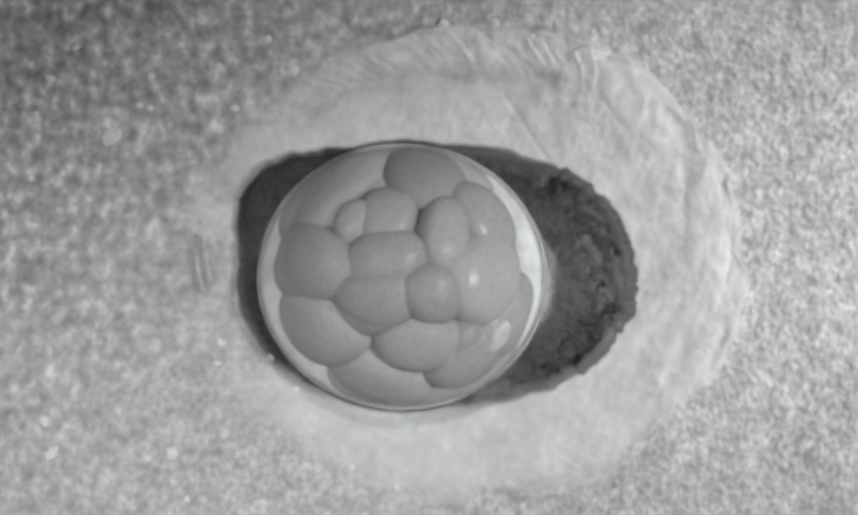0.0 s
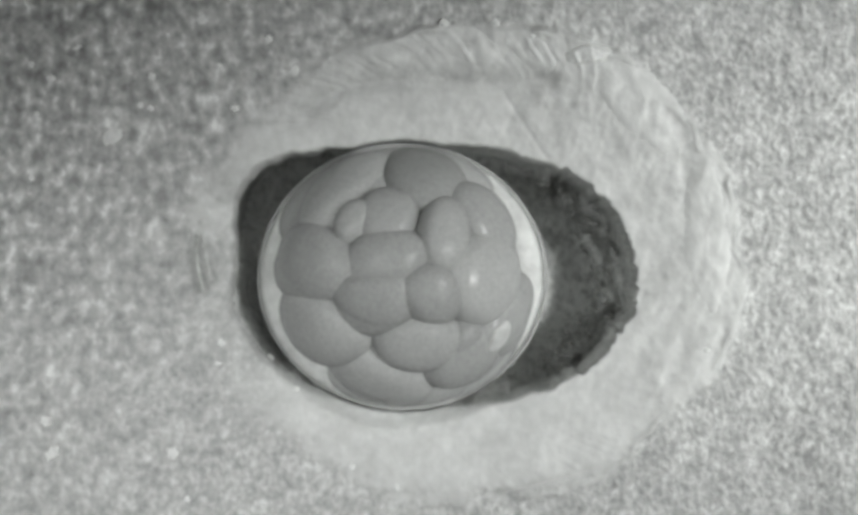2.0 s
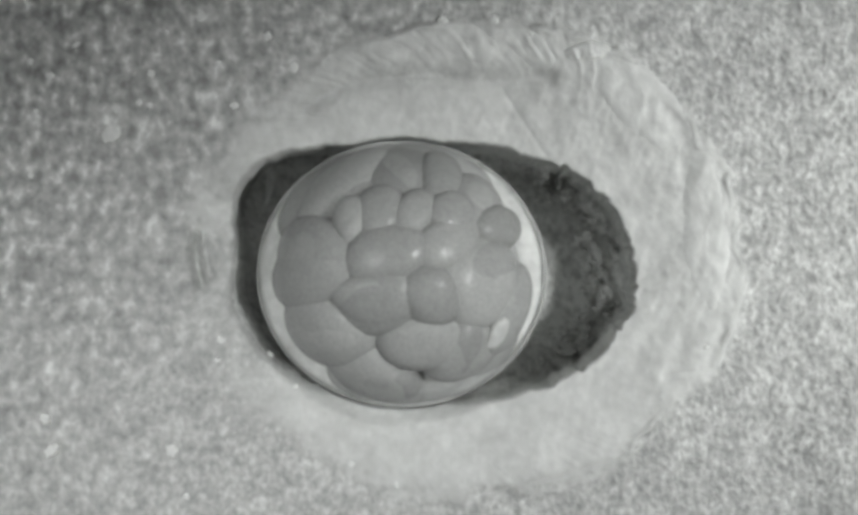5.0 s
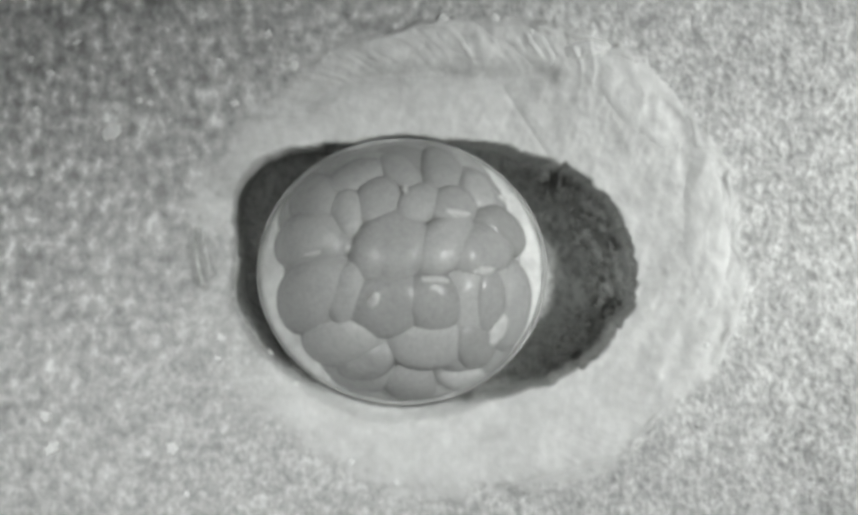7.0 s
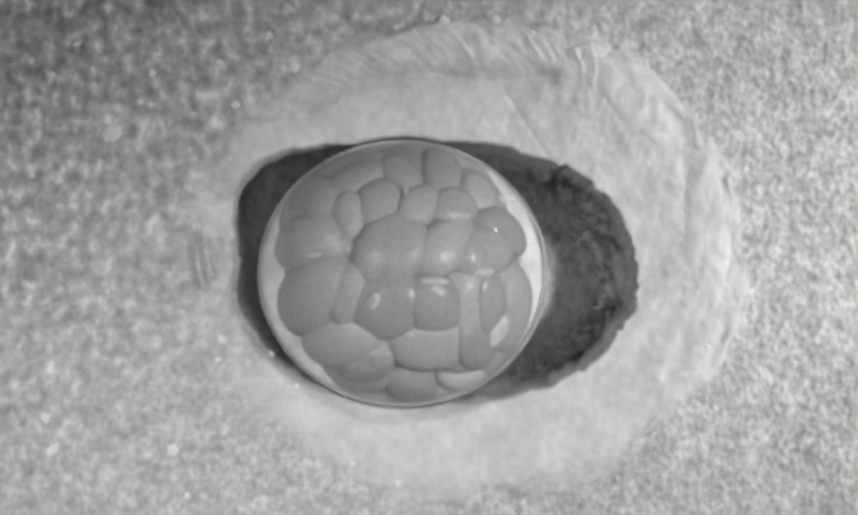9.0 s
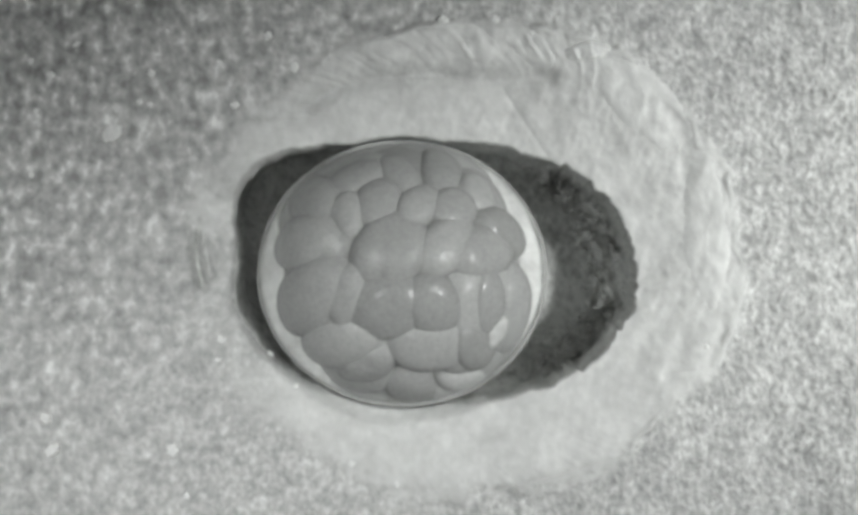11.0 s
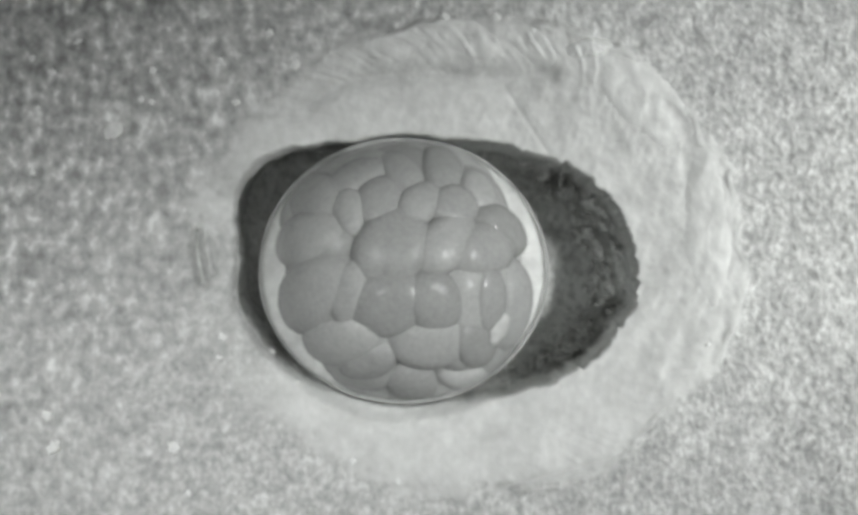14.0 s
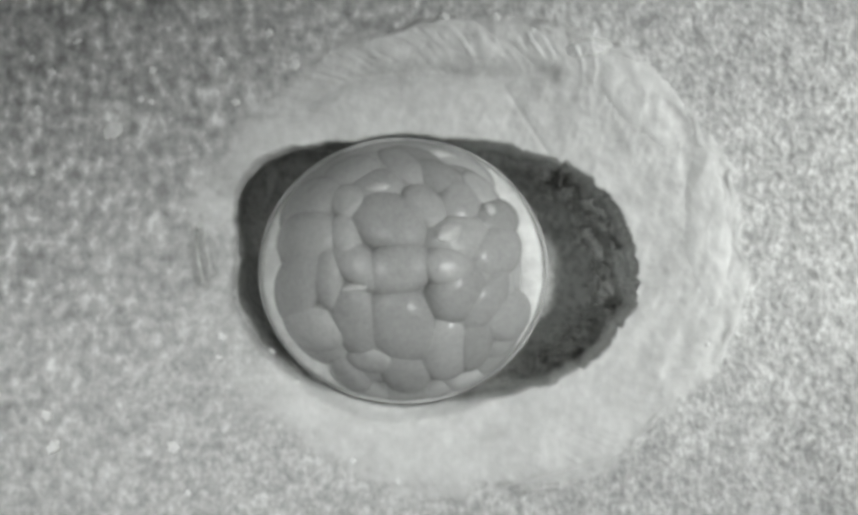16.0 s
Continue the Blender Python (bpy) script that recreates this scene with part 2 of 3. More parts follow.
def bed():
    def axis(a, b):
        far = 60 * 1.28 ** np.arange(1, 17)
        return np.concatenate([(a - far)[::-1], np.arange(a, b + 1, 3.0), b + far])
    xs, ys = axis(-90, 1660), axis(-90, 1030)
    gx, gy = np.meshgrid(xs, ys)
    h = bed_height(gx, gy)
    out = (gx < -90) | (gx > 1660) | (gy < -90) | (gy > 1030)
    h = np.where(out, 0.0, h)
    co = np.stack([(gx - 784) * PX, (470.5 - gy) * PX, h * PX], -1).reshape(-1, 3)
    nx, ny = len(xs), len(ys)
    base = (np.arange(ny - 1)[:, None] * nx + np.arange(nx - 1)).ravel()
    quads = np.stack([base, base + nx, base + nx + 1, base + 1], -1)
    ring = collar_radius(gx, gy) < 0.992
    collar = (ring[:-1, :-1].ravel())
    inside = (pit_radius(gx, gy) < 0.985)[:-1, :-1].ravel()
    soft = 0.02 + 0.075 * np.maximum(smooth(760, 480, gx), smooth(700, 800, gy) * smooth(1250, 1000, gx))
    k = collar_radius(gx, gy) + soft * 0.5 * lattice(gx, gy, 14, 23)
    bare = smooth(600, 440, gx) * smooth(370, 450, gy) * smooth(800, 660, gy)
    # less smear along the north crease: its shade put into the wax tone
    thin = crease(gx, gy + 6 * lattice(gx, gy, 30, 25), ((540, 215), (620, 160), (700, 148), (800, 144), (900, 148), (1000, 148)), 20)
    smear = ((1 - smooth(0.99 - soft, 0.995 + 0.4 * soft, k)) * (1 - 0.8 * bare) * (1 - 0.45 * thin)).ravel()
    for name, pick, mat in (("ground", ~collar, WAX), ("pit_rim", collar & ~inside, WAX), ("pit", inside, RAW)):
        q = quads[pick]
        used, inv = np.unique(q, return_inverse=True)
        me = bpy.data.meshes.new(name)
        me.from_pydata(co[used].tolist(), [], inv.reshape(-1, 4).tolist())
        me.polygons.foreach_set("use_smooth", np.ones(len(q), bool))
        me.materials.append(mat)
        me.attributes.new("smear", "FLOAT", "POINT").data.foreach_set("value", smear[used].astype(np.float32))
        ob = new(name, me)
        if name == "ground":
            tagged(ob, "grainy pale grey wax bed, rough and matt", "ground", kind="structure")
        elif name == "pit":
            tagged(ob, "hollow pit with rough granular wax sides", "pit", kind="structure")
        else:
            tagged(ob, "smeared smooth wax rim around the hollow pit", "pit rim", kind="structure")


bed()


# ---- egg ----
def part(name, bm, material, parent, label=""):
    me = bpy.data.meshes.new(name)
    bm.to_mesh(me)
    bm.free()
    me.polygons.foreach_set("use_smooth", np.ones(len(me.polygons), bool))
    me.materials.append(material)
    ob = new(name, me)
    ob.parent = parent
    return tagged(ob, label)


def ball(a, b, c, steps=4):
    bm = bmesh.new()
    bmesh.ops.create_icosphere(bm, subdivisions=steps, radius=1)
    for v in bm.verts:
        v.co = Vector((v.co.x * a * PX, v.co.y * b * PX, v.co.z * c * PX))
    return bm


def dome(lean, size, seed, rings=22, sides=48):
    """A blastomere of about that size in radians: a flat cap of the egg that falls off more and more toward its edge, sooner along its x axis than along y where lean is above 0. Its axis is z, the egg's middle its origin."""
    rnd = random.Random(seed)
    a1, a2, a3 = (rnd.uniform(0, 6.283) for _ in range(3))
    deep = 13 * math.sqrt(size / 0.24)
    bm = bmesh.new()
    top = bm.verts.new((0, 0, 250 * PX))
    last = None
    for k in range(1, rings + 1):
        share = 2.3 * (k / rings) ** 1.2
        q = share ** 2
        ring = []
        for s in range(sides):
            phi = s * math.tau / sides
            turn = 2 * math.asin(min(0.95, share * size / math.sqrt(1 + lean * math.cos(2 * phi)) / 2))
            wobble = 0.25 * math.sin(3 * phi + a1 + 2 * share) + 0.2 * math.sin(2 * phi + a2 - 3 * share) + 0.2 * math.sin(5 * share + a3)
            rad = max(40, 250 - deep * (0.35 * q + 0.15 * q * q + 0.5 * q * min(q, 1.8) ** 2) + wobble * min(1, 2 * share)) * PX
            ring.append(bm.verts.new((rad * math.sin(turn) * math.cos(phi), rad * math.sin(turn) * math.sin(phi), rad * math.cos(turn))))
        for s in range(sides):
            e = (s + 1) % sides
            bm.faces.new((top, ring[s], ring[e]) if last is None else (last[s], ring[s], ring[e], last[e]))
        last = ring
    root = bm.verts.new((0, 0, 30 * PX))
    for s in range(sides):
        bm.faces.new((last[s], root, last[(s + 1) % sides]))
    return bm


def seat(u, v, w, lift=0.0, roll=0.0):
    """The pose of a dome whose cap looks out of the egg along (u, v, w), raised by lift and turned about that axis by roll."""
    way = Vector((u, v, w)).normalized()
    reach = 0.992 / math.sqrt((way.x / EGG_A) ** 2 + (way.y / EGG_B) ** 2 + (way.z / EGG_C) ** 2)
    return Matrix.Translation(way * (reach + lift - 250) * PX) @ Vector((0, 0, 1)).rotation_difference(way).to_matrix().to_4x4() @ pose(0, 0, 0, 0, 0, roll)


egg = new("egg")
egg.matrix_world = Matrix.Translation(at(EGG_X, EGG_Y, EGG_Z))
egg.empty_display_size = 0.001
tagged(egg, "round dividing amphibian egg, grey cells inside a clear membrane", "egg")
membrane = part("membrane", ball(EGG_A, EGG_B, EGG_C, 5), FILM, egg, "thin clear glossy membrane")
membrane.visible_shadow = False
bm = ball(EGG_A * 0.988, EGG_B * 0.988, 30, 6)
for v in bm.verts:
    r = math.hypot(v.co.x / (EGG_A * 0.988 * PX), v.co.y / (EGG_B * 0.988 * PX))
    full = (1 - min(1, r) ** 8) ** 0.25
    v.co.z = math.copysign(30 * PX * full, v.co.z) if r < 0.9999 else 0
part("jelly", bm, JELLY, egg, "pale translucent jelly")


def hoop(a, b, girth, z, around=96, sides=8):
    bm = bmesh.new()
    rings = []
    for i in range(around):
        t = i * math.tau / around
        ring = []
        for j in range(sides):
            c = j * math.tau / sides
            thick = girth * (1 + 0.35 * math.sin(5 * t + 1) * math.sin(3 * t))
            ring.append(bm.verts.new(((a + thick * math.cos(c)) * math.cos(t) * PX, (b + thick * math.cos(c)) * math.sin(t) * PX, (z + thick * math.sin(c)) * PX)))
        rings.append(ring)
    for i in range(around):
        for j in range(sides):
            k, m = (i + 1) % around, (j + 1) % sides
            bm.faces.new((rings[i][j], rings[k][j], rings[k][m], rings[i][m]))
    return bm


# added hoop: the light scattered at the film's rim, as a pale colour
part("membrane_gleam", hoop(EGG_A - 4, EGG_B - 4, 2.6, 26), GLEAM, egg, "thin pale hoop imitating light caught at the membrane edge")
part("yolk_core", ball(EGG_A * 0.82, EGG_B * 0.82, EGG_C * 0.84, 5), SKIN, egg, "smooth grey inner cell mass")

SIZES = ((0.32, 0.221), (0.60, 0.175), (0.21, 0.171), (0.56, 0.267), (0.60, 0.257), (0.44, 0.153), (0.53, 0.189), (0.48, 0.207), (0.54, 0.263), (0.46, 0.383), (0.60, 0.266), (0.19, 0.359), (0.60, 0.218), (0.30, 0.283), (0.47, 0.193), (0.24, 0.150), (0.47, 0.130), (0.18, 0.202), (0.36, 0.165), (0.43, 0.217), (0.15, 0.182), (0.31, 0.170), (0.01, 0.354), (0.37, 0.236), (0.32, 0.222), (0.35, 0.257), (0.37, 0.344), (0.57, 0.316), (0.60, 0.150), (0.33, 0.365), (0.42, 0.233), (0.57, 0.170), (0.25, 0.283), (0.16, 0.232), (0.35, 0.266), (0.37, 0.371), (0.42, 0.230), (0.46, 0.182), (0.19, 0.312), (0.23, 0.259), (0.60, 0.200))
cells = [part("cell", dome(lean, size, i), SKIN, egg) for i, (lean, size) in enumerate(SIZES)]

# the cells of the underside stay still
for i in range(15):
    w = -0.32 - 0.68 * (i + 0.5) / 15
    turn = i * 2.39996
    s = math.sqrt(1 - w * w)
    ob = part("cell", dome(0.0, 0.33, 100 + i), SKIN, egg)
    ob.matrix_basis = seat(s * math.cos(turn), s * math.sin(turn), w, -5)


# low cells round the limb, under the membrane
for turn in (62, 82, 103, 124, 143, 252, 272, 294, 316):
    ob = part("cell", dome(0.0, 0.33, 200 + turn), SKIN, egg)
    ob.matrix_basis = seat(math.cos(radians(turn)), math.sin(radians(turn)), 0.08, -3)


# added pale beads imitate bright highlights between the cells while they part
def bead(length, width, seed):
    bm = ball(length / 2, width / 2, 9, 3)
    for v in bm.verts:
        v.co *= 1 + 0.25 * noise.noise(v.co / (12 * PX) + Vector((seed, 0, 0)))
        v.co.z += 250 * PX
    return part("gleam_bead", bm, GLEAM, egg, "pale bead standing in for a highlight in a seam")


# way out of the egg, height of the seam, length, width, turn, time of its rise
BEADS = ((-0.406, 0.194, -20.1, 26, 24, 0, 0), (-0.199, -0.207, -0.5, 32, 24, 60, 0), (0.250, -0.058, -6.4, 56, 15, -2, 0), (0.602, 0.013, -4.9, 50, 18, 5, 0),
         (0.413, 0.428, -1.0, 48, 13, -4, 0), (0.746, 0.547, -11.5, 30, 15, -10, 0), (0.030, 0.607, -4.7, 12, 26, 10, 0), (-0.651, 0.131, -4.2, 40, 7, 8, 0),
         (0.708, -0.427, -8.2, 44, 66, -28, 1), (-0.185, 0.622, -2.5, 46, 15, 3, 2), (0.318, 0.894, -10.9, 62, 18, -16, 2), (-0.356, -0.127, -8.6, 52, 16, 8, 2),
         (0.341, 0.279, -0.7, 50, 34, 20, 2), (0.631, 0.442, -0.3, 24, 30, 20, 2))
beads = [bead(b[3], b[4], i) for i, b in enumerate(BEADS)]


# ---- crumbs on the bed ----
def crumb(x, y, size, seed):
    rnd = random.Random(seed)
    bm = bmesh.new()
    bmesh.ops.create_icosphere(bm, subdivisions=3, radius=1)
    stretch = Vector((rnd.uniform(0.8, 1.3), rnd.uniform(0.7, 1.1), rnd.uniform(0.3, 0.45))) * size * PX
    for v in bm.verts:
        k = 1 + 0.5 * noise.noise(v.co * 1.4 + Vector((seed, 0, 0)))
        v.co = Vector((v.co.x * stretch.x, v.co.y * stretch.y, v.co.z * stretch.z)) * k
    me = bpy.data.meshes.new("crumb")
    bm.to_mesh(me)
    bm.free()
    me.polygons.foreach_set("use_smooth", np.ones(len(me.polygons), bool))
    me.materials.append(CRUMB)
    ob = new("crumb", me)
    h = float(bed_height(np.array([float(x)]), np.array([float(y)]))[0])
    ob.matrix_world = Matrix.Translation(at(x, y, h + 0.12 * size)) @ pose(0, 0, 0, 0, 0, rnd.uniform(0, 180))
    tagged(ob, "small pale wax crumb lying on the grainy bed", "crumb", "crumbs on the wax bed")


for i, (x, y, s) in enumerate(((811, 46, 10), (368, 38, 7), (490, 72, 8), (205, 250, 20), (403, 627, 7), (537, 130, 8),
                               (430, 198, 8), (540, 713, 6), (85, 770, 11), (97, 828, 13), (315, 828, 10), (255, 192, 6), (275, 198, 6),
                               (306, 64, 5), (141, 87, 6), (58, 118, 6), (93, 143, 7), (58, 325, 6), (277, 140, 6), (401, 121, 5), (66, 208, 5),
                               (398, 664, 5), (491, 655, 5), (342, 912, 5), (643, 853, 5), (725, 890, 5), (905, 42, 7), (972, 66, 6), (1290, 640, 5))):
    crumb(x, y, s, i + 1)


# ---- flakes ----
def flake(x, y, length, width, turn, thick, seed, material=SMEARED):
    """A thin soft flake of wax, its rim uneven, pressed onto the bed and following it."""
    rnd = random.Random(seed)
    count, rings = 48, 14
    a1, a2, a3 = (rnd.uniform(0, 6.283) for _ in range(3))
    c, s = math.cos(radians(turn)), math.sin(radians(turn))
    angle, share = np.meshgrid(np.arange(count) * math.tau / count, np.arange(1, rings + 1) / rings)
    reach = share * (1 + 0.08 * np.sin(2 * angle + a1) + 0.05 * np.sin(5 * angle + a2) + 0.03 * np.sin(9 * angle + a3))
    u, v = np.cos(angle) * length / 2 * reach, np.sin(angle) * width / 2 * reach
    px, py = u * c - v * s, u * s + v * c
    lift = thick * (1 - share ** 4) * (0.8 + 0.4 * lattice(px + 900, py + 900, 40, seed)) - 2.5 * share ** 8
    h = bed_height(x + px, y - py) + lift
    bm = bmesh.new()
    base = float(bed_height(np.array([float(x)]), np.array([float(y)]))[0])
    crown = bm.verts.new((0, 0, thick * PX))
    last = None
    for k in range(rings):
        ring = [bm.verts.new((px[k, i] * PX, py[k, i] * PX, (h[k, i] - base) * PX)) for i in range(count)]
        for i in range(count):
            j = (i + 1) % count
            bm.faces.new((crown, ring[i], ring[j]) if last is None else (last[i], ring[i], ring[j], last[j]))
        last = ring
    me = bpy.data.meshes.new("wax_flake")
    bm.to_mesh(me)
    bm.free()
    me.polygons.foreach_set("use_smooth", np.ones(len(me.polygons), bool))
    me.materials.append(material)
    ob = new("wax_flake", me)
    ob.matrix_world = Matrix.Translation(at(x, y, base))
    tagged(ob, "thin soft flake of pale wax on the pit rim", "flake", "flakes on the pit rim")


for i, (x, y, a, w, turn, thick) in enumerate(((1290, 430, 320, 86, 96, 3), (1178, 195, 250, 105, -46, 6),
                                                (965, 88, 120, 62, -38, 5), (855, 82, 130, 74, -25, 4), (720, 95, 120, 60, 12, 4))):
    flake(x, y, a, w, turn, thick, i + 5)
flake(1073, 100, 84, 42, 8, 11, 4, CRUMB)


# ---- cleavage: daughter cells part and rise out of their mother cells ----
def between(a, b, share):
    return [p + (q - p) * share for p, q in zip(a, b)]


def division(a, d, b, c):
    """At rest, the first cells dividing by 4 s, all of them by 6 s, and a second round of division from 14 s on."""
    steps = ((0, a), (3.2, a), (3.7, between(a, d, 0.35)), (4.2, d), (6.3, b), (14.1, b), (14.8, between(b, c, 0.35)), (15.3, between(b, c, 0.75)), (16, c))
    return [(t, seat(*p)) for t, p in steps]


def bead_rise(u, v, seam, roll, kind):
    """0: up from 6 s, gone by 11 s; 1: there until the last division; 2: up in the last division."""
    w = math.sqrt(1 - u * u - v * v)
    up, down = seam - 3, seam - 45
    lifts = (((0, down), (4.2, down), (6.3, up), (8, up), (9.2, up - 2), (11.3, down), (16, down)),
             ((0, up + 6), (4.2, up + 6), (6.3, up + 1), (14.2, up + 1), (15.6, down), (16, down)),
             ((0, down), (14.2, down), (15.1, up - 2), (16, up)))[kind]
    return [(t, seat(u, v, w, lift, roll)) for t, lift in lifts]


def motions():
    for ob, b in zip(beads, BEADS):
        walk(ob, bead_rise(b[0], b[1], b[2], b[5], b[6]))
    walk(cells[0], division((-0.514, 0.741, 0.432, -19.0, -24), (-0.514, 0.741, 0.432, -19.0, -24), (-0.371, 0.749, 0.548, 0.6, -74), (-0.409, 0.775, 0.481, 1.0, -105)))
    walk(cells[1], division((0.149, 0.870, 0.470, -2.0, -144), (0.002, 0.879, 0.477, -4.1, -153), (-0.020, 0.796, 0.605, 1.0, -154), (-0.025, 0.840, 0.542, 1.0, -146)))
    walk(cells[2], division((0.669, 0.489, 0.560, -2.0, -138), (0.606, 0.563, 0.562, -3.9, -215), (0.584, 0.629, 0.513, 1.0, -183), (0.580, 0.617, 0.531, 1.0, -136)))
    walk(cells[3], division((-0.742, 0.129, 0.658, -2.4, 71), (-0.742, 0.129, 0.658, -2.4, 71), (-0.767, 0.258, 0.587, 1.0, 91), (-0.762, 0.257, 0.595, 1.0, 85)))
    walk(cells[4], division((-0.690, -0.418, 0.591, -2.0, -97), (-0.690, -0.418, 0.591, -2.0, -97), (-0.529, -0.561, 0.637, 1.0, -64), (-0.708, -0.444, 0.550, 1.0, -82)))
    walk(cells[5], division((-0.187, -0.861, 0.474, -2.0, -120), (-0.187, -0.861, 0.474, -2.0, -120), (-0.354, -0.731, 0.583, 1.0, -51), (-0.250, -0.688, 0.682, 0.3, -92)))
    walk(cells[6], division((0.690, -0.021, 0.723, -2.0, 108), (0.690, -0.021, 0.723, -2.0, 108), (0.667, -0.213, 0.714, -1.8, 187), (0.644, -0.217, 0.733, 1.0, 140)))
    walk(cells[7], division((0.482, -0.618, 0.621, -2.0, 162), (0.482, -0.618, 0.621, -2.0, 162), (0.562, -0.582, 0.588, 1.0, 221), (0.550, -0.572, 0.609, 1.0, 192)))
    walk(cells[8], division((0.840, -0.308, 0.446, -2.9, 122), (0.840, -0.308, 0.446, -2.9, 122), (0.861, -0.289, 0.419, 0.1, 192), (0.816, -0.359, 0.453, -0.3, 250)))
    walk(cells[9], division((-0.519, 0.744, 0.420, 1.0, -24), (-0.519, 0.744, 0.420, 1.0, -24), (-0.408, 0.814, 0.414, -5.8, -79), (-0.400, 0.805, 0.439, -7.0, -86)))
    walk(cells[10], division((-0.543, 0.688, 0.482, -19.0, -73), (-0.543, 0.688, 0.482, -19.0, -73), (-0.700, 0.583, 0.413, 1.0, -125), (-0.724, 0.552, 0.414, -0.5, -101)))
    walk(cells[11], division((0.194, 0.874, 0.446, 1.0, -181), (0.001, 0.887, 0.462, -2.9, -153), (-0.049, 0.909, 0.414, -4.4, -188), (0.002, 0.883, 0.470, -4.9, -160)))
    walk(cells[12], division((0.109, 0.901, 0.419, -2.0, -149), (0.317, 0.799, 0.511, 1.0, -191), (0.306, 0.834, 0.460, 1.0, -189), (0.377, 0.672, 0.637, -0.1, -136)))
    walk(cells[13], division((0.673, 0.472, 0.570, 1.0, -141), (0.613, 0.562, 0.555, -2.6, -215), (0.648, 0.620, 0.443, -7.1, -179), (0.580, 0.618, 0.531, -7.6, -136)))
    walk(cells[14], division((0.670, 0.469, 0.575, -2.0, -141), (0.739, 0.393, 0.547, 1.0, -60), (0.779, 0.325, 0.536, 1.0, -110), (0.732, 0.404, 0.549, -0.7, -70)))
    walk(cells[15], division((-0.380, 0.454, 0.806, 1.0, 144), (-0.383, 0.430, 0.817, 1.0, 165), (-0.418, 0.491, 0.764, 0.4, 198), (-0.422, 0.536, 0.731, 1.0, 223)))
    walk(cells[16], division((-0.380, 0.451, 0.808, -2.0, 145), (-0.383, 0.422, 0.822, -0.5, 165), (-0.414, 0.445, 0.794, -0.9, 196), (-0.451, 0.279, 0.848, 1.0, 199)))
    walk(cells[17], division((-0.159, 0.522, 0.838, 0.3, -28), (-0.142, 0.492, 0.859, 0.4, -15), (-0.189, 0.570, 0.800, 0.1, -6), (-0.218, 0.662, 0.717, -2.1, -76)))
    walk(cells[18], division((-0.052, 0.503, 0.863, -2.7, -19), (0.085, 0.482, 0.872, -1.8, -23), (0.131, 0.543, 0.830, 0.9, -41), (0.172, 0.514, 0.841, -1.3, 36)))
    walk(cells[19], division((0.355, 0.372, 0.858, 0.6, 171), (0.393, 0.279, 0.876, -4.3, 113), (0.357, 0.238, 0.903, 0.2, 133), (0.488, 0.266, 0.831, -1.2, 95)))
    walk(cells[20], division((0.374, 0.367, 0.852, -2.4, 171), (0.375, 0.443, 0.814, 1.0, 113), (0.411, 0.519, 0.749, 1.0, 121), (0.446, 0.542, 0.712, 1.0, 160)))
    walk(cells[21], division((0.354, 0.364, 0.862, -2.4, 171), (0.386, 0.272, 0.882, -5.5, 114), (0.360, 0.227, 0.905, -1.2, 133), (0.358, 0.031, 0.933, 1.0, 78)))
    walk(cells[22], division((0.696, -0.017, 0.718, 1.0, 108), (0.696, -0.017, 0.718, 1.0, 108), (0.675, -0.211, 0.707, -8.4, 184), (0.653, -0.221, 0.724, -7.9, 140)))
    walk(cells[23], division((0.690, -0.013, 0.724, -2.0, 108), (0.690, -0.013, 0.724, -2.0, 108), (0.652, 0.175, 0.737, 0.1, 102), (0.737, 0.166, 0.656, -0.5, 112)))
    walk(cells[24], division((-0.098, 0.161, 0.982, 1.0, -73), (-0.074, 0.176, 0.982, 1.0, -90), (-0.007, 0.187, 0.982, 1.0, -28), (-0.048, 0.018, 0.999, 1.0, -76)))
    walk(cells[25], division((-0.139, 0.161, 0.977, -2.0, -81), (-0.178, 0.147, 0.973, -0.0, -88), (-0.138, 0.226, 0.964, -0.4, -39), (-0.133, 0.414, 0.900, 1.0, -119)))
    walk(cells[26], division((-0.746, 0.129, 0.653, 0.6, 71), (-0.746, 0.129, 0.653, 0.6, 71), (-0.746, 0.264, 0.612, -7.6, 85), (-0.766, 0.247, 0.594, -7.6, 82)))
    walk(cells[27], division((-0.769, 0.078, 0.634, -2.4, 89), (-0.769, 0.078, 0.634, -2.4, 89), (-0.755, -0.194, 0.626, 1.0, 122), (-0.815, -0.120, 0.567, -2.3, 126)))
    walk(cells[28], division((-0.740, 0.123, 0.662, -2.4, 71), (-0.740, 0.123, 0.662, -2.4, 71), (-0.741, -0.186, 0.645, -0.5, 122), (-0.565, -0.056, 0.823, 1.0, 183)))
    walk(cells[29], division((-0.700, -0.416, 0.581, 1.0, -97), (-0.700, -0.416, 0.581, 1.0, -97), (-0.526, -0.563, 0.638, -7.8, -64), (-0.704, -0.489, 0.515, -6.4, -76)))
    walk(cells[30], division((-0.250, -0.190, 0.949, 0.9, -106), (-0.250, -0.190, 0.949, 0.9, -106), (-0.125, -0.254, 0.959, 0.7, -64), (-0.385, -0.389, 0.837, 1.0, 4)))
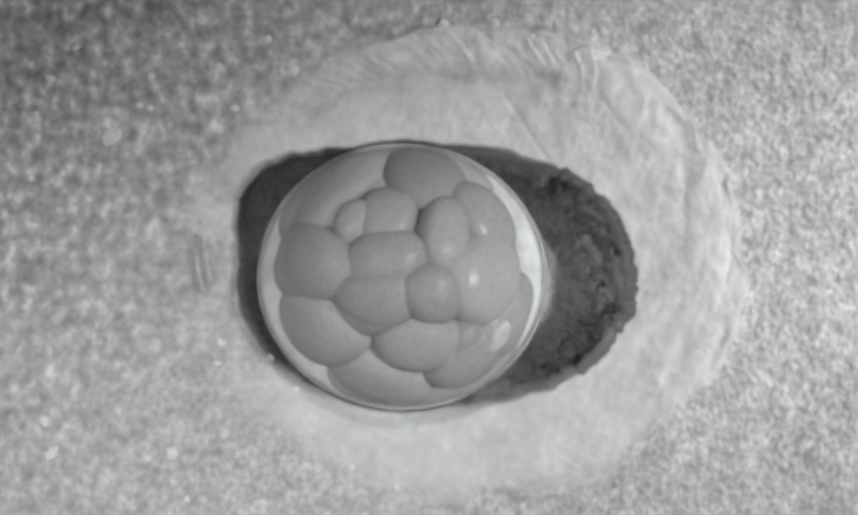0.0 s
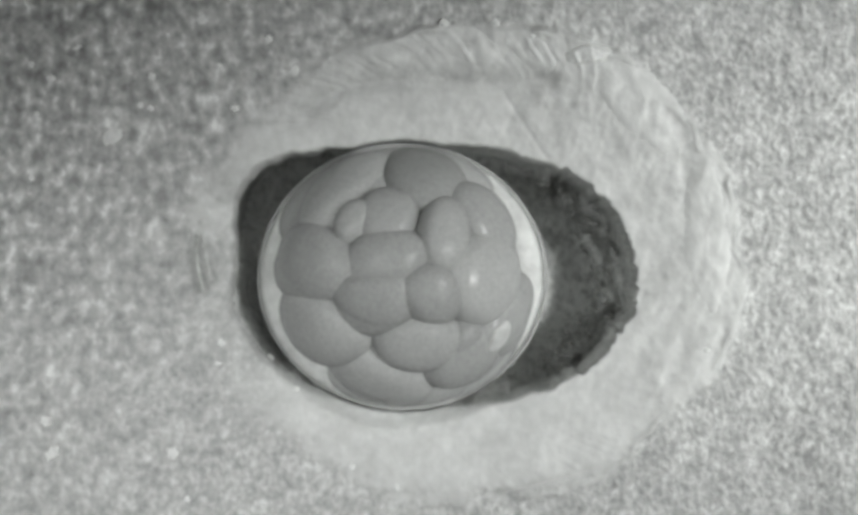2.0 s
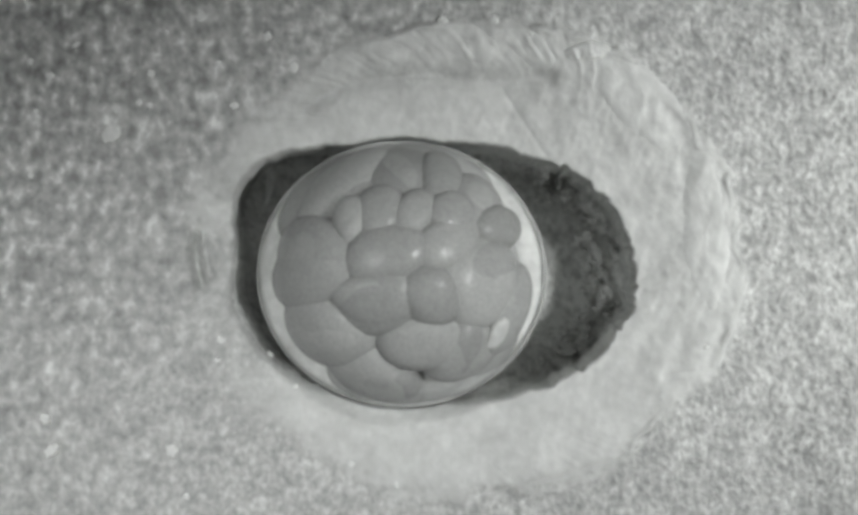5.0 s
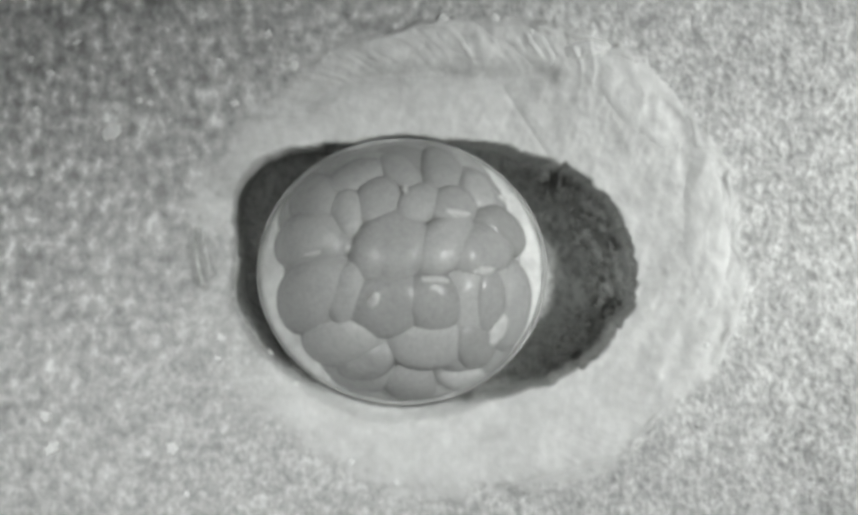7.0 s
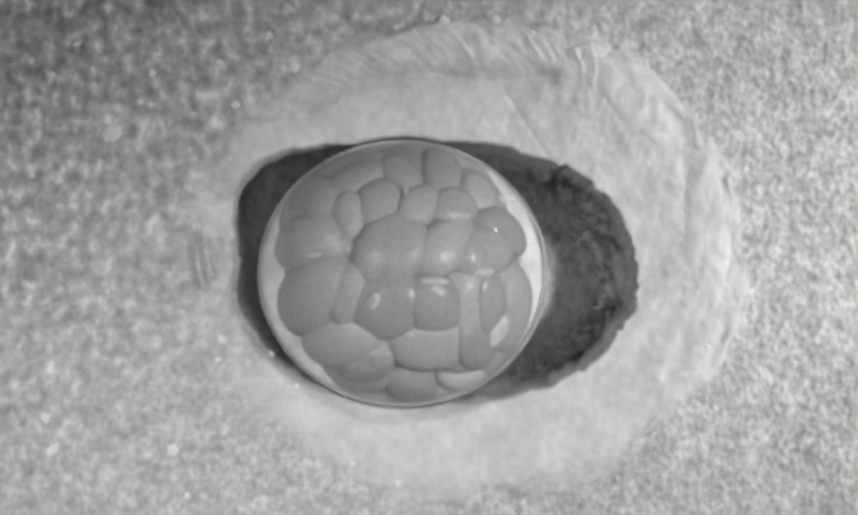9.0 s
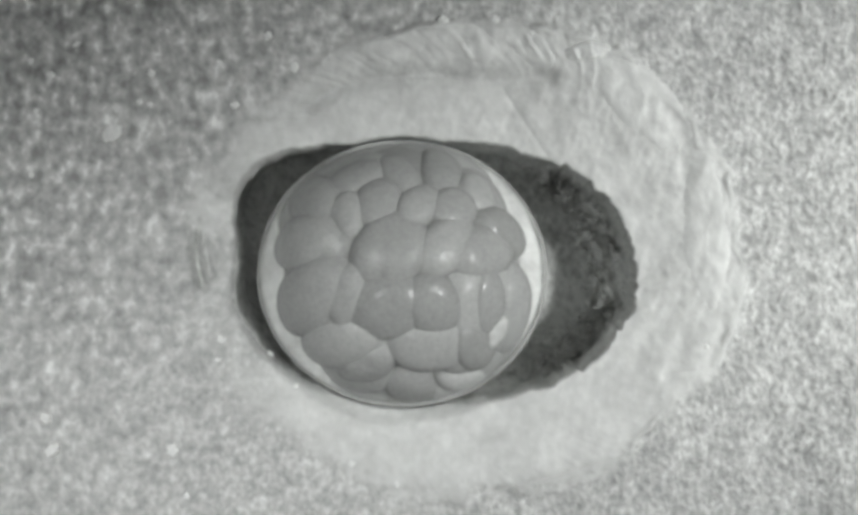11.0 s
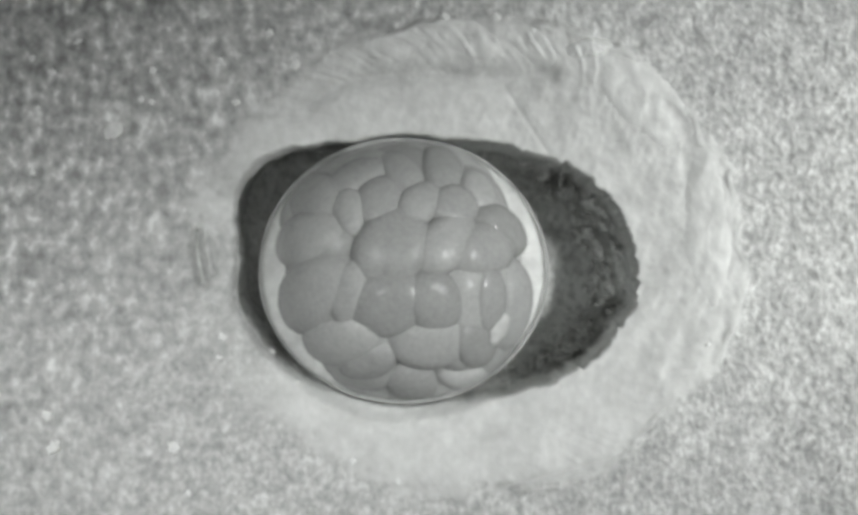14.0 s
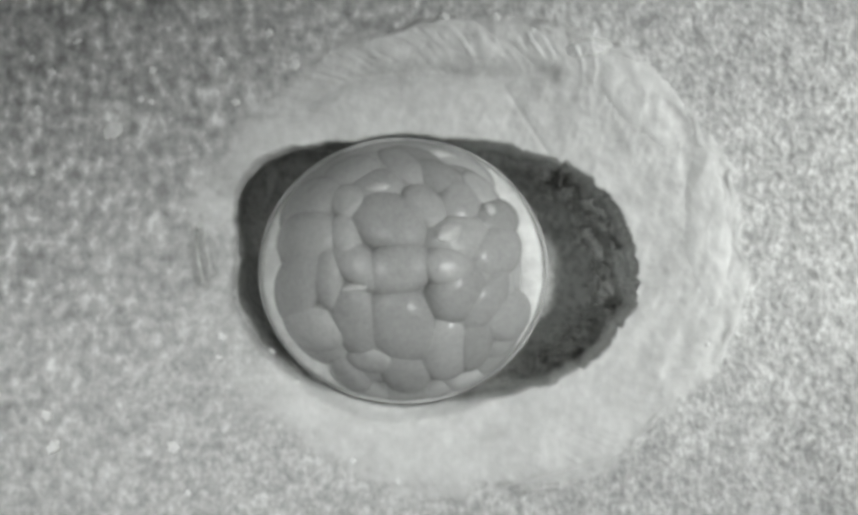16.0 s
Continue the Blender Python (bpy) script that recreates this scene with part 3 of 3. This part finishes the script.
    walk(cells[31], division((-0.251, -0.190, 0.949, -2.1, -107), (-0.251, -0.190, 0.949, -2.1, -107), (-0.434, -0.178, 0.883, -2.3, -20), (-0.362, 0.050, 0.931, -0.9, 51)))
    walk(cells[32], division((-0.227, -0.196, 0.954, -2.1, -70), (-0.227, -0.196, 0.954, -2.1, -70), (-0.131, -0.271, 0.954, -1.1, -71), (-0.015, -0.451, 0.893, 1.0, -157)))
    walk(cells[33], division((0.249, -0.134, 0.959, 1.0, -113), (0.249, -0.134, 0.959, 1.0, -113), (0.251, -0.248, 0.936, -0.4, -130), (0.468, -0.179, 0.865, -0.1, -64)))
    walk(cells[34], division((0.153, -0.562, 0.813, 1.0, -93), (0.153, -0.562, 0.813, 1.0, -93), (0.243, -0.593, 0.768, 0.5, -90), (0.376, -0.642, 0.668, -0.0, -171)))
    walk(cells[35], division((-0.190, -0.868, 0.460, 1.0, -127), (-0.190, -0.868, 0.460, 1.0, -127), (-0.390, -0.789, 0.475, -4.9, -208), (-0.245, -0.710, 0.660, -8.1, -274)))
    walk(cells[36], division((-0.181, -0.874, 0.450, -7.0, -137), (-0.181, -0.874, 0.450, -7.0, -137), (0.072, -0.924, 0.376, 1.0, -158), (0.015, -0.813, 0.582, 1.0, -164)))
    walk(cells[37], division((-0.197, -0.865, 0.461, -7.0, -139), (-0.197, -0.865, 0.461, -7.0, -139), (-0.262, -0.720, 0.642, -0.1, -49), (-0.410, -0.801, 0.435, 1.0, 4)))
    walk(cells[38], division((0.534, -0.652, 0.538, 1.0, 132), (0.534, -0.652, 0.538, 1.0, 132), (0.563, -0.589, 0.580, -7.4, 46), (0.558, -0.580, 0.594, -7.6, 10)))
    walk(cells[39], division((0.831, -0.346, 0.436, 0.1, 186), (0.831, -0.346, 0.436, 0.1, 186), (0.812, -0.358, 0.460, -7.5, 186), (0.805, -0.496, 0.327, -5.8, 242)))
    walk(cells[40], division((0.651, -0.742, 0.161, 1.0, -33), (0.651, -0.742, 0.161, 1.0, -33), (0.535, -0.814, 0.227, 1.0, -114), (0.541, -0.825, 0.162, 1.0, -119)))


motions()
